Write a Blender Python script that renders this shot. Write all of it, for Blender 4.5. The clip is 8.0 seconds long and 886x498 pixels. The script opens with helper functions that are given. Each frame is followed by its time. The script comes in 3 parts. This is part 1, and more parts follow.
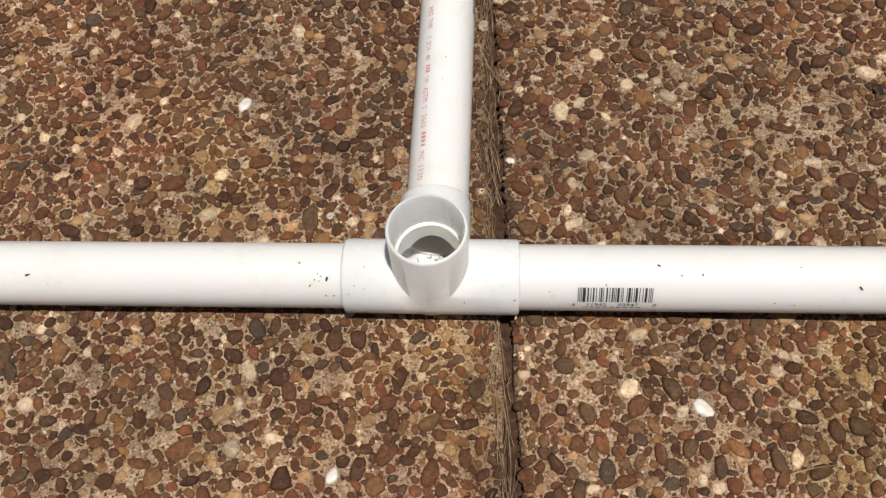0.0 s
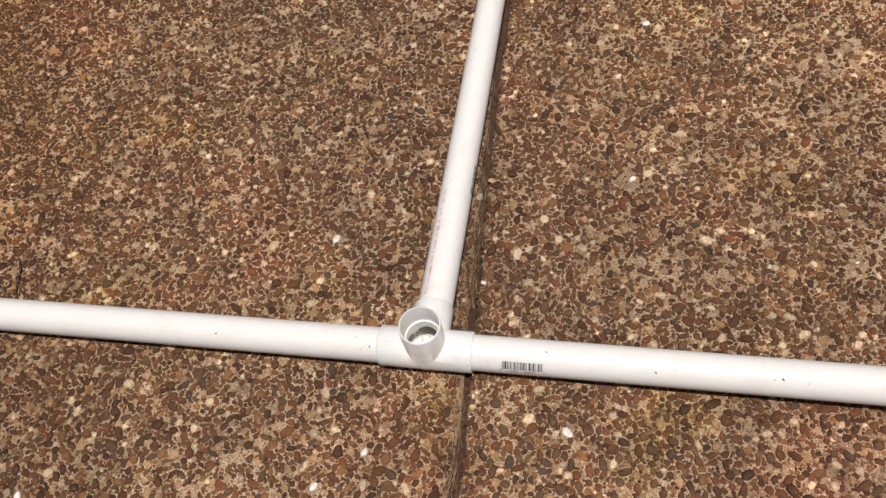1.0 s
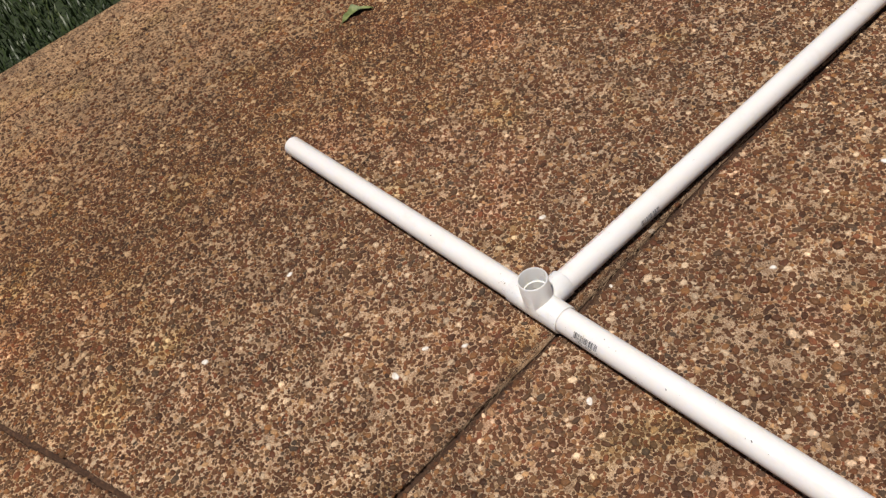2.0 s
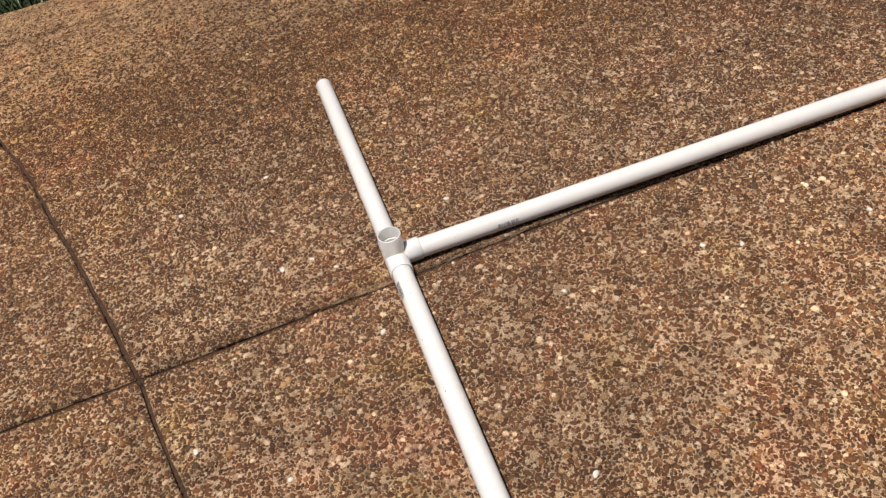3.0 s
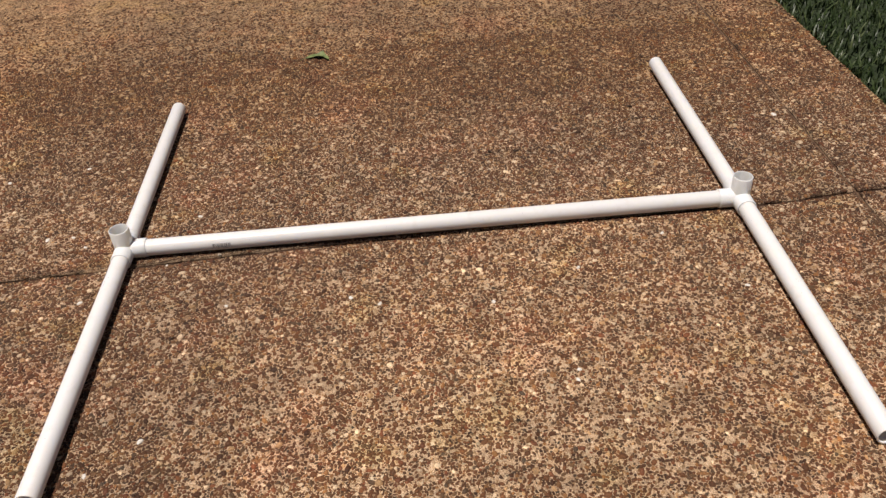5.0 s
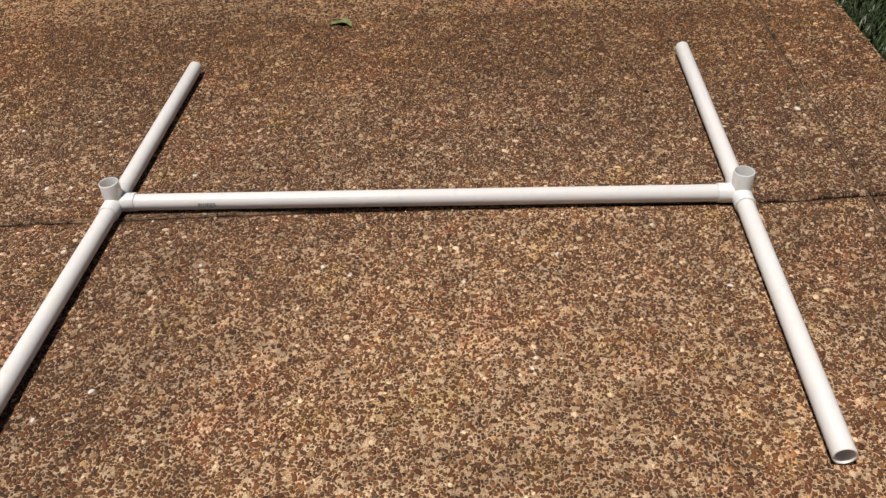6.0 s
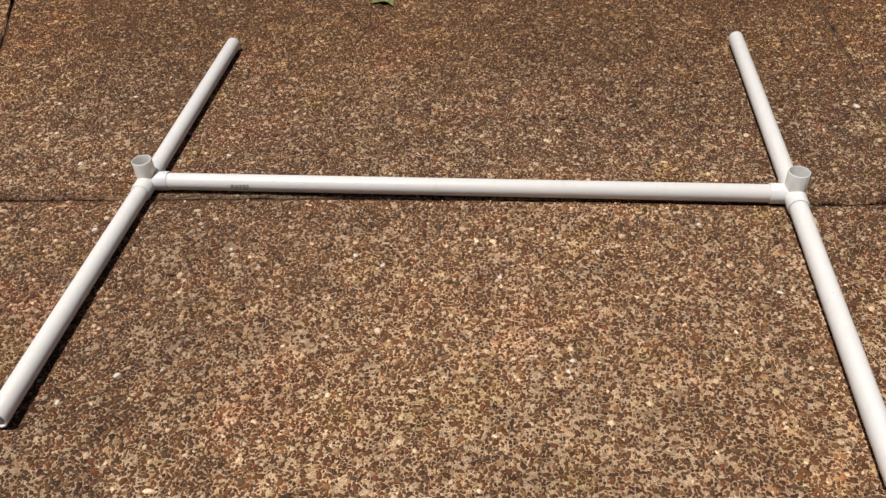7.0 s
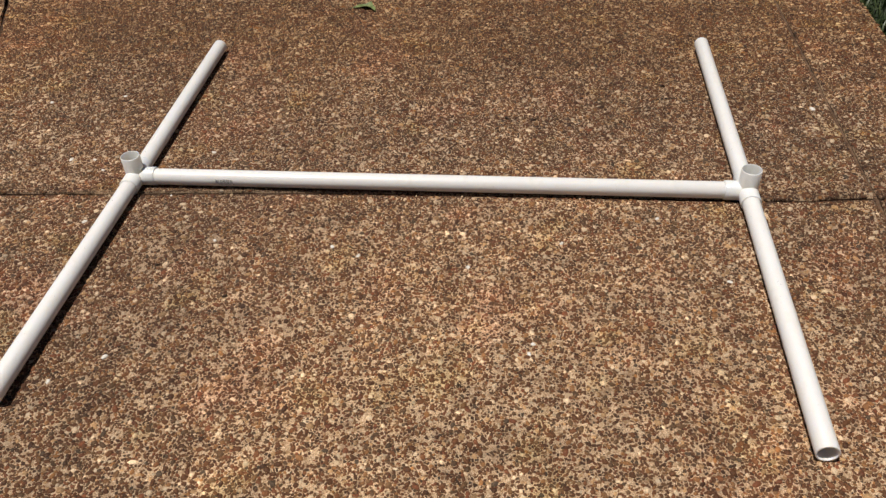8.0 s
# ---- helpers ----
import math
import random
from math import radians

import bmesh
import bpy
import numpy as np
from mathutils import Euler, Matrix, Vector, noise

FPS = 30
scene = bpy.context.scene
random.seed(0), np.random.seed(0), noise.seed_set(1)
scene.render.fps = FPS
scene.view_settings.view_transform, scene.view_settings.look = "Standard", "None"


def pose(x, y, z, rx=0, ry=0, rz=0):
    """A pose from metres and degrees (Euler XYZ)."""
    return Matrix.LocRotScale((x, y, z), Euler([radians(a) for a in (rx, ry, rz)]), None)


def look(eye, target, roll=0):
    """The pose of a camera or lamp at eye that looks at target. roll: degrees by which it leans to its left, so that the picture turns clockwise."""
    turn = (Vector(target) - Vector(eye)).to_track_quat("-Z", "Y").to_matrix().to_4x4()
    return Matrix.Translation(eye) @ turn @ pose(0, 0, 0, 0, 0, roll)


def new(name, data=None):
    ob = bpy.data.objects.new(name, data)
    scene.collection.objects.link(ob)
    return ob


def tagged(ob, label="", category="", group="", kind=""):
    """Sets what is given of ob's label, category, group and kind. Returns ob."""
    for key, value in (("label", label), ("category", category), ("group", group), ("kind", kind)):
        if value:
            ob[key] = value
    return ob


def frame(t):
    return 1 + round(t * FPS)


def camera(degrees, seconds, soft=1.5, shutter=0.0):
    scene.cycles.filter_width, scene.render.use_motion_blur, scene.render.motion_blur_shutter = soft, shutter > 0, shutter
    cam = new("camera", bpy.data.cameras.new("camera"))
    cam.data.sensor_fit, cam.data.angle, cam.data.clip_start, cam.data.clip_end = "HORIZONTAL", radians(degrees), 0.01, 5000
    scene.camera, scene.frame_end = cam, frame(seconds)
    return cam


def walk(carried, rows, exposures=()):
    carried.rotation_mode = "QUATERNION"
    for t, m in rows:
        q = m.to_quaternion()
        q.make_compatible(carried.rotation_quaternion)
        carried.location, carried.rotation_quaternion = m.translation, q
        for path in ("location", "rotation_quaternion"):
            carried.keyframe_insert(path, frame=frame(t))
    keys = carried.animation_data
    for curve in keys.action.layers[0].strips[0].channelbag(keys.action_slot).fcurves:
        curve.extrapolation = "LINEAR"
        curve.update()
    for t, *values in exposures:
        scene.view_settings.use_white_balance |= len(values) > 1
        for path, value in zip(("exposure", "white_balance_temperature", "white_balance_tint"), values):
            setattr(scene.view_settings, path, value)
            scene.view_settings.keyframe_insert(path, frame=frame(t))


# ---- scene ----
cam = camera(56.6, 8.0, soft=1.35)
PATH = [
    (0, (0.037, -0.243, 0.512), (-0.077, 0.708, -1.244), -5.0),
    (0.5, (0.057, -0.286, 0.646), (-0.064, 0.681, -1.1), -5.9),
    (1, (0.197, -0.399, 0.922), (-0.18, 0.615, -0.76), -13.4),
    (1.5, (0.481, -0.521, 1.026), (-0.488, 0.349, -0.492), -22.6),
    (1.7, (0.578, -0.519, 1.028), (-0.59, 0.245, -0.404), -23.9),
    (2.8, (1.211, -0.169, 1.204), (-0.214, 0.116, -0.17), -14.6),
    (3, (1.304, -0.076, 1.21), (-0.155, 0.125, -0.144), -13.7),
    (3.5, (1.434, 0.218, 1.192), (-0.078, 0.363, -0.109), -10.4),
    (4, (1.61, 0.489, 1.185), (0.057, 0.556, -0.074), -5.8),
    (4.5, (1.74, 0.653, 1.253), (0.144, 0.595, 0.05), -5.6),
    (5, (1.738, 0.786, 1.27), (0.151, 0.815, 0.053), -4.3),
    (5.2, (1.681, 0.832, 1.249), (0.112, 0.887, 0.01), -3.1),
    (6.3, (1.716, 1.032, 1.233), (0.168, 0.839, -0.019), -4.0),
    (6.5, (1.694, 1.012, 1.232), (0.149, 0.818, -0.024), -3.7),
    (7, (1.644, 0.994, 1.218), (0.129, 0.774, -0.068), -3.7),
    (7.5, (1.63, 1.013, 1.235), (0.143, 0.804, -0.087), -4.6),
    (8, (1.74, 1.055, 1.262), (0.216, 0.853, -0.017), -3.0),
]
walk(cam, [(t, look(eye, target, roll)) for t, eye, target, roll in PATH],
     [(0.0, 0.17, 6480, 10), (0.5, 0.15, 6500, 11), (1.5, 0.18, 6630, 15), (3.0, 0.28, 6620, 13.5), (5.0, 0.20, 6660, 15), (6.5, 0.11, 6550, 12), (8.0, 0.11, 6530, 11.5)])

# ---- daylight: a high sun and a clear sky ----
SUN_LEAN = Vector((0.13, -0.195, 1.0)).normalized()  # towards the sun
sky = bpy.data.worlds.new("sky")
scene.world = sky
sky.use_nodes = True
sky_tex = sky.node_tree.nodes.new("ShaderNodeTexSky")
sky_tex.sky_type = "NISHITA"
sky_tex.sun_disc = False
sky_tex.sun_elevation = math.asin(SUN_LEAN.z)
sky_tex.sun_rotation = math.atan2(SUN_LEAN.x, SUN_LEAN.y)
sky_back = sky.node_tree.nodes["Background"]
sky_back.inputs["Strength"].default_value = 0.022
sky.node_tree.links.new(sky_tex.outputs["Color"], sky_back.inputs["Color"])
sun = new("sun", bpy.data.lights.new("sun", "SUN"))
sun.data.energy = 3.9
sun.data.angle = radians(0.55)
sun.data.color = (1.0, 0.95, 0.88)
sun.matrix_world = look(SUN_LEAN * 20, (0, 0, 0))
scene.view_settings.exposure = 0.0


# ---- materials ----
class Nodes:
    """A small helper to wire a node material."""

    def __init__(self, name, roughness=0.5):
        self.mat = bpy.data.materials.new(name)
        self.mat.use_nodes = True
        self.tree = self.mat.node_tree
        self.bsdf = self.tree.nodes["Principled BSDF"]
        self.bsdf.inputs["Roughness"].default_value = roughness

    def put(self, socket, value):
        if isinstance(value, bpy.types.NodeSocket):
            self.tree.links.new(value, socket)
        elif isinstance(value, tuple) and len(value) == 3 and socket.type == "RGBA":
            socket.default_value = (*value, 1)
        else:
            socket.default_value = value

    def place(self):
        return self.tree.nodes.new("ShaderNodeNewGeometry").outputs["Position"]

    def local(self):
        return self.tree.nodes.new("ShaderNodeTexCoord").outputs["Object"]

    def noise(self, at, scale, detail=3.0, rough=0.55, out="Fac"):
        n = self.tree.nodes.new("ShaderNodeTexNoise")
        self.put(n.inputs["Vector"], at)
        n.inputs["Scale"].default_value, n.inputs["Detail"].default_value = scale, detail
        n.inputs["Roughness"].default_value = rough
        return n.outputs[out]

    def voronoi(self, at, scale, feature="F1", out="Distance", jitter=1.0):
        n = self.tree.nodes.new("ShaderNodeTexVoronoi")
        n.feature = feature
        self.put(n.inputs["Vector"], at)
        n.inputs["Scale"].default_value, n.inputs["Randomness"].default_value = scale, jitter
        return n.outputs[out]

    def math(self, kind, a, b=0.0, clamp=False):
        n = self.tree.nodes.new("ShaderNodeMath")
        n.operation, n.use_clamp = kind, clamp
        self.put(n.inputs[0], a)
        self.put(n.inputs[1], b)
        return n.outputs[0]

    def span(self, value, lo, hi, to_lo=0.0, to_hi=1.0, smooth=True):
        n = self.tree.nodes.new("ShaderNodeMapRange")
        n.interpolation_type = "SMOOTHSTEP" if smooth else "LINEAR"
        for k, v in zip(range(5), (value, lo, hi, to_lo, to_hi)):
            self.put(n.inputs[k], v)
        return n.outputs[0]

    def mix(self, fac, a, b, kind="MIX"):
        n = self.tree.nodes.new("ShaderNodeMix")
        n.data_type, n.blend_type = "RGBA", kind
        self.put(n.inputs[0], fac)
        self.put(n.inputs[6], a)
        self.put(n.inputs[7], b)
        return n.outputs[2]

    def ramp(self, fac, stops, kind="LINEAR"):
        n = self.tree.nodes.new("ShaderNodeValToRGB")
        n.color_ramp.interpolation = kind
        e = n.color_ramp.elements
        while len(e) < len(stops):
            e.new(0.5)
        for k, (p, c) in enumerate(stops):
            e[k].position, e[k].color = p, (*c, 1)
        self.put(n.inputs[0], fac)
        return n.outputs[0]

    def xyz(self, at):
        n = self.tree.nodes.new("ShaderNodeSeparateXYZ")
        self.put(n.inputs[0], at)
        return n.outputs

    def bump(self, height, strength, distance):
        n = self.tree.nodes.new("ShaderNodeBump")
        n.inputs["Strength"].default_value, n.inputs["Distance"].default_value = strength, distance
        self.put(n.inputs["Height"], height)
        self.put(self.bsdf.inputs["Normal"], n.outputs[0])

    def done(self, colour, roughness=None):
        self.put(self.bsdf.inputs["Base Color"], colour)
        if roughness is not None:
            self.put(self.bsdf.inputs["Roughness"], roughness)
        return self.mat


STONES = [(0.0, (0.072, 0.034, 0.018)), (0.12, (0.108, 0.051, 0.026)), (0.34, (0.140, 0.065, 0.033)), (0.52, (0.158, 0.064, 0.034)),
          (0.60, (0.128, 0.076, 0.042)), (0.69, (0.104, 0.064, 0.039)), (0.76, (0.20, 0.108, 0.052)), (0.845, (0.27, 0.14, 0.060)),
          (0.868, (0.38, 0.255, 0.145)), (0.93, (0.078, 0.058, 0.043)), (0.952, (0.64, 0.53, 0.40))]


def stains_and_tone(m, colour):
    """Broad stains and tone changes by place, over stones and cement alike."""
    at = m.place()
    broad = m.noise(at, 1.3, 3.0)
    patch = m.noise(at, 13.0, 3.0)
    pink = m.noise(at, 3.2, 2.0)
    moss = m.noise(at, 5.1, 2.0)
    c = m.mix(m.span(broad, 0.35, 0.68), (0.88, 0.86, 0.84), (1.10, 1.07, 1.02))
    c2 = m.mix(m.span(patch, 0.32, 0.70), (0.80, 0.79, 0.78), (1.17, 1.17, 1.15))
    c3 = m.mix(m.span(pink, 0.52, 0.72), (1, 1, 1), (1.09, 0.97, 0.96))
    c3 = m.mix(m.span(moss, 0.55, 0.72), c3, (1.03, 1.03, 0.86))
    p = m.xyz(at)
    # paler round (0.95, 1.15), darker away from it, with a noisy border
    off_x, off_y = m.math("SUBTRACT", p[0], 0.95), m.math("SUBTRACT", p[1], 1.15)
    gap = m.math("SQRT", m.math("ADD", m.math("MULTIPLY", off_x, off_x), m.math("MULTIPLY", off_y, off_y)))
    pale_area = m.math("ADD", gap, m.math("MULTIPLY", m.math("SUBTRACT", m.noise(at, 2.4, 3), 0.5), 0.9))
    c4 = m.mix(m.span(pale_area, 0.3, 1.45), (1.12, 1.06, 0.97), (0.78, 0.75, 0.72))
    # darker and browner towards -x
    tone_x = m.math("ADD", p[0], m.math("MULTIPLY", m.math("SUBTRACT", m.noise(at, 3.1, 3), 0.5), 0.5))
    c4 = m.mix(1.0, c4, m.mix(m.span(tone_x, -1.0, -0.22), (0.84, 0.76, 0.63), (1.0, 1.0, 1.0)), "MULTIPLY")
    c = m.mix(1.0, m.mix(1.0, m.mix(1.0, colour, c, "MULTIPLY"), c2, "MULTIPLY"), c3, "MULTIPLY")
    # paler towards -y
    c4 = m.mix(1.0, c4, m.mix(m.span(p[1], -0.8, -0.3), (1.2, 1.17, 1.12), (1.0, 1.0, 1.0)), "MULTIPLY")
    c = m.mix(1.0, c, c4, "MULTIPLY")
    # soil washed out of the long joint stains its edges
    off = m.math("ADD", m.math("SUBTRACT", p[0], 0.043), m.math("MULTIPLY", p[1], 0.034))
    reach = m.math("ADD", m.math("ABSOLUTE", m.math("ADD", off, 0.008)), m.math("MULTIPLY", m.math("SUBTRACT", m.noise(at, 28, 3), 0.5), 0.05))
    return m.mix(m.span(reach, 0.006, 0.030, 0.42, 0.0), c, m.mix(1.0, c, (0.36, 0.31, 0.26), "MULTIPLY"))


def cement_colour(m, at):
    g = m.xyz(m.voronoi(at, 620, out="Color"))
    base = m.ramp(g[0], [(0.0, (0.27, 0.155, 0.082)), (0.16, (0.46, 0.305, 0.18)), (0.42, (0.64, 0.455, 0.295)), (0.75, (0.77, 0.585, 0.41)), (1.0, (0.87, 0.74, 0.59))])
    pits = m.span(m.noise(at, 430, 3, 0.8), 0.55, 0.62, 0.0, 0.9)
    base = m.mix(pits, base, (0.10, 0.054, 0.03))
    return m.mix(m.span(m.noise(at, 42, 3), 0.48, 0.68, 0.0, 0.5), base, (0.24, 0.145, 0.085))


def make_slab_material():
    """Cement with fine sand; away from the pipes the same mix with its pebbles as texture."""
    m = Nodes("exposed_aggregate", 0.85)
    at = m.place()
    cement = cement_colour(m, at)
    warp = m.tree.nodes.new("ShaderNodeVectorMath")
    warp.operation = "ADD"
    m.put(warp.inputs[0], at)
    scaled = m.tree.nodes.new("ShaderNodeVectorMath")
    scaled.operation = "SCALE"
    m.put(scaled.inputs[0], m.noise(at, 90, 2, out="Color"))
    scaled.inputs["Scale"].default_value = 0.006
    m.put(warp.inputs[1], scaled.outputs[0])
    w = warp.outputs[0]
    cell = m.xyz(m.voronoi(w, 135, out="Color"))
    edge = m.voronoi(w, 135, "DISTANCE_TO_EDGE")
    pebble = m.mix(1.0, m.ramp(cell[0], STONES, "CONSTANT"), m.mix(cell[2], (0.6, 0.6, 0.58), (1.15, 1.12, 1.08)), "MULTIPLY")
    keep = m.math("MULTIPLY", m.span(edge, 0.09, 0.15), m.math("LESS_THAN", cell[1], 0.62))
    p = m.xyz(at)
    wob = m.math("MULTIPLY", m.math("SUBTRACT", m.noise(at, 9, 2), 0.5), 0.35)
    far_x = m.span(m.math("ADD", m.math("ABSOLUTE", p[0]), wob), 0.42, 0.58)
    far_y = m.span(m.math("ADD", m.math("ABSOLUTE", m.math("SUBTRACT", p[1], 0.12)), wob), 0.32, 0.48)
    far = m.math("MAXIMUM", far_x, far_y)
    mask = m.math("MULTIPLY", keep, far)
    colour = m.mix(mask, cement, pebble)
    spot = m.voronoi(w, 42)
    which = m.xyz(m.voronoi(w, 42, out="Color"))
    fleck = m.math("MULTIPLY", m.math("MULTIPLY", m.span(spot, 0.16, 0.22, 1.0, 0.0), m.math("LESS_THAN", which[0], 0.45)), far)
    colour = m.mix(fleck, colour, m.mix(which[1], (0.52, 0.38, 0.24), (0.85, 0.74, 0.58)))
    height = m.math("ADD", m.math("MULTIPLY", mask, 1.0), m.math("MULTIPLY", m.noise(at, 430, 4, 0.8), 1.3))
    m.bump(height, 1.0, 0.0026)
    return m.done(stains_and_tone(m, colour), m.span(m.noise(at, 60, 2), 0.3, 0.7, 0.78, 0.95))


def make_pebble_material():
    m = Nodes("river_pebble", 0.55)
    m.bsdf.inputs["Specular IOR Level"].default_value = 0.28
    who = m.math("FRACT", m.math("ADD", m.tree.nodes.new("ShaderNodeObjectInfo").outputs["Random"],
                                 m.tree.nodes.new("ShaderNodeNewGeometry").outputs["Random Per Island"]))
    at = m.place()
    c = m.ramp(who, STONES, "CONSTANT")
    tone = m.math("FRACT", m.math("MULTIPLY", who, 37.7))
    c = m.mix(1.0, c, m.mix(tone, (0.74, 0.74, 0.74), (1.35, 1.33, 1.3)), "MULTIPLY")
    vein = m.noise(at, 260, 4)
    c = m.mix(m.span(vein, 0.45, 0.66, 0.0, 0.62), c, m.mix(1.0, c, (1.8, 1.65, 1.5), "MULTIPLY"))
    c = m.mix(m.span(m.noise(at, 620, 3), 0.54, 0.66, 0.0, 0.7), c, m.mix(1.0, c, (0.35, 0.33, 0.32), "MULTIPLY"))
    film = m.noise(at, 210, 5, 0.75)
    c = m.mix(m.span(film, 0.54, 0.70, 0.0, 0.38), c, (0.36, 0.25, 0.16))
    m.bump(m.noise(at, 480, 4, 0.7), 0.85, 0.0013)
    return m.done(stains_and_tone(m, c), m.span(tone, 0, 1, 0.5, 0.85))


def make_sand():
    m = Nodes("coarse_sand", 0.8)
    who = m.tree.nodes.new("ShaderNodeNewGeometry").outputs["Random Per Island"]
    c = m.ramp(who, [(0.0, (0.085, 0.040, 0.020)), (0.24, (0.24, 0.14, 0.078)), (0.42, (0.52, 0.37, 0.24)), (0.65, (0.72, 0.55, 0.40)), (0.92, (0.88, 0.80, 0.68))], "CONSTANT")
    return m.done(stains_and_tone(m, c))


def make_pale_pebble():
    m = Nodes("pale_quartz", 0.5)
    at = m.place()
    m.bump(m.noise(at, 500, 2), 0.3, 0.0005)
    return m.done(m.ramp(m.noise(at, 180, 3), [(0.3, (0.55, 0.49, 0.40)), (0.65, (0.80, 0.77, 0.72))]))


def make_pvc(name, tint, rough):
    m = Nodes(name, rough)
    at = m.place()
    smudge = m.noise(at, 22, 4, 0.65)
    dust = m.noise(at, 130, 3, 0.7)
    c = m.mix(m.span(smudge, 0.50, 0.78, 0.0, 0.35), tint, (0.66, 0.60, 0.50))
    c = m.mix(m.span(dust, 0.62, 0.80, 0.0, 0.28), c, (0.42, 0.35, 0.27))
    m.bsdf.inputs["Specular IOR Level"].default_value = 0.45
    m.bsdf.inputs["Subsurface Weight"].default_value = 0.6
    m.bsdf.inputs["Subsurface Radius"].default_value = (1.0, 0.85, 0.65)
    m.bsdf.inputs["Subsurface Scale"].default_value = 0.011
    m.bump(m.noise(at, 300, 2), 0.05, 0.0004)
    return m.done(c, m.span(smudge, 0.3, 0.7, rough - 0.06, rough + 0.12))


def make_ink(name, tint, wear):
    m = Nodes(name, 0.6)
    at = m.place()
    return m.done(m.mix(m.span(m.noise(at, 420, 3), 0.45, 0.75, 0.0, wear), tint, (0.78, 0.74, 0.70)))


def make_plain(name, stops, scale, rough, bump=0.3, depth=0.002):
    m = Nodes(name, rough)
    at = m.place()
    n = m.noise(at, scale, 4, 0.6)
    m.bump(m.noise(at, scale * 3, 3), bump, depth)
    return m.done(m.ramp(n, stops))


SLAB = make_slab_material()
PEBBLE = make_pebble_material()
PALE = make_pale_pebble()
SAND = make_sand()
PVC_PIPE = make_pvc("pvc_pipe_white", (0.83, 0.80, 0.76), 0.36)
PVC_TEE = make_pvc("pvc_fitting_white", (0.85, 0.84, 0.80), 0.30)
INK_BLACK = make_ink("black_ink", (0.025, 0.025, 0.032), 0.08)
INK_GREY = make_ink("faded_grey_ink", (0.11, 0.11, 0.12), 0.3)
INK_RED = make_ink("faded_red_ink", (0.66, 0.24, 0.22), 0.45)
DIRT = make_plain("joint_dirt", [(0.3, (0.030, 0.014, 0.007)), (0.55, (0.070, 0.034, 0.017)), (0.75, (0.15, 0.080, 0.042))], 160, 0.95, 0.8, 0.004)
SILT = make_plain("joint_silt", [(0.3, (0.03, 0.014, 0.007)), (0.45, (0.085, 0.045, 0.023)), (0.7, (0.20, 0.12, 0.068))], 45, 0.95, 0.8, 0.004)
SPECK = make_plain("dark_speck", [(0.3, (0.03, 0.022, 0.016)), (0.7, (0.10, 0.07, 0.05))], 300, 0.9)
CRUMB = make_plain("soil_crumb", [(0.3, (0.028, 0.013, 0.007)), (0.7, (0.105, 0.055, 0.03))], 240, 0.95)
STRAW = make_plain("dry_straw", [(0.3, (0.19, 0.115, 0.06)), (0.7, (0.50, 0.36, 0.22))], 60, 0.8)
TWIG = make_plain("dark_twig", [(0.3, (0.035, 0.022, 0.015)), (0.7, (0.09, 0.055, 0.035))], 120, 0.9)
LEAF = make_plain("green_leaf", [(0.3, (0.07, 0.10, 0.028)), (0.7, (0.22, 0.26, 0.09))], 70, 0.55)
LAWN = make_plain("lawn_soil", [(0.3, (0.012, 0.02, 0.006)), (0.7, (0.03, 0.05, 0.013))], 40, 0.95, 0.8, 0.02)


def make_grass():
    m = Nodes("grass_blade", 0.5)
    who = m.tree.nodes.new("ShaderNodeNewGeometry").outputs["Random Per Island"]
    return m.done(m.ramp(who, [(0.0, (0.014, 0.026, 0.006)), (0.6, (0.032, 0.056, 0.013)), (1.0, (0.075, 0.095, 0.03))]))


GRASS = make_grass()


# ---- mesh helpers ----
def shade(me, angle=35):
    for p in me.polygons:
        p.use_smooth = True
    me.set_sharp_from_angle(angle=radians(angle))


def part(name, bm, material, parent=None, label="", angle=35):
    """Links a bmesh as one mesh object, under parent where one is given."""
    me = bpy.data.meshes.new(name)
    bm.to_mesh(me)
    bm.free()
    shade(me, angle)
    me.materials.append(material)
    ob = new(name, me)
    ob.parent = parent
    return tagged(ob, label)


def from_arrays(name, verts, faces, material, parent=None):
    """Verts (n, 3) and faces (m, k) as one smooth mesh object."""
    me = bpy.data.meshes.new(name)
    me.vertices.add(len(verts))
    me.vertices.foreach_set("co", np.asarray(verts, dtype=np.float32).ravel())
    loops = np.concatenate([np.asarray(f, dtype=np.int32).ravel() for f in faces])
    sizes = np.concatenate([np.full(len(f), len(f[0]), dtype=np.int32) for f in faces])
    me.loops.add(len(loops))
    me.loops.foreach_set("vertex_index", loops)
    me.polygons.add(len(sizes))
    me.polygons.foreach_set("loop_start", np.r_[0, np.cumsum(sizes)[:-1]].astype(np.int32))
    me.polygons.foreach_set("use_smooth", np.ones(len(sizes), dtype=bool))
    me.update(calc_edges=True)
    me.materials.append(material)
    ob = new(name, me)
    ob.parent = parent
    return ob


def lathe(profile, seg=64):
    """A solid or shell turned round the x axis from (x, radius) pairs that close on themselves."""
    bm = bmesh.new()
    rings = []
    for x, r in profile:
        rings.append([bm.verts.new((x, -r * math.sin(2 * math.pi * k / seg), r * math.cos(2 * math.pi * k / seg))) for k in range(seg)])
    for a, b in zip(rings, rings[1:] + rings[:1]):
        for k in range(seg):
            bm.faces.new((a[k], a[(k + 1) % seg], b[(k + 1) % seg], b[k]))
    bmesh.ops.recalc_face_normals(bm, faces=bm.faces)
    return bm


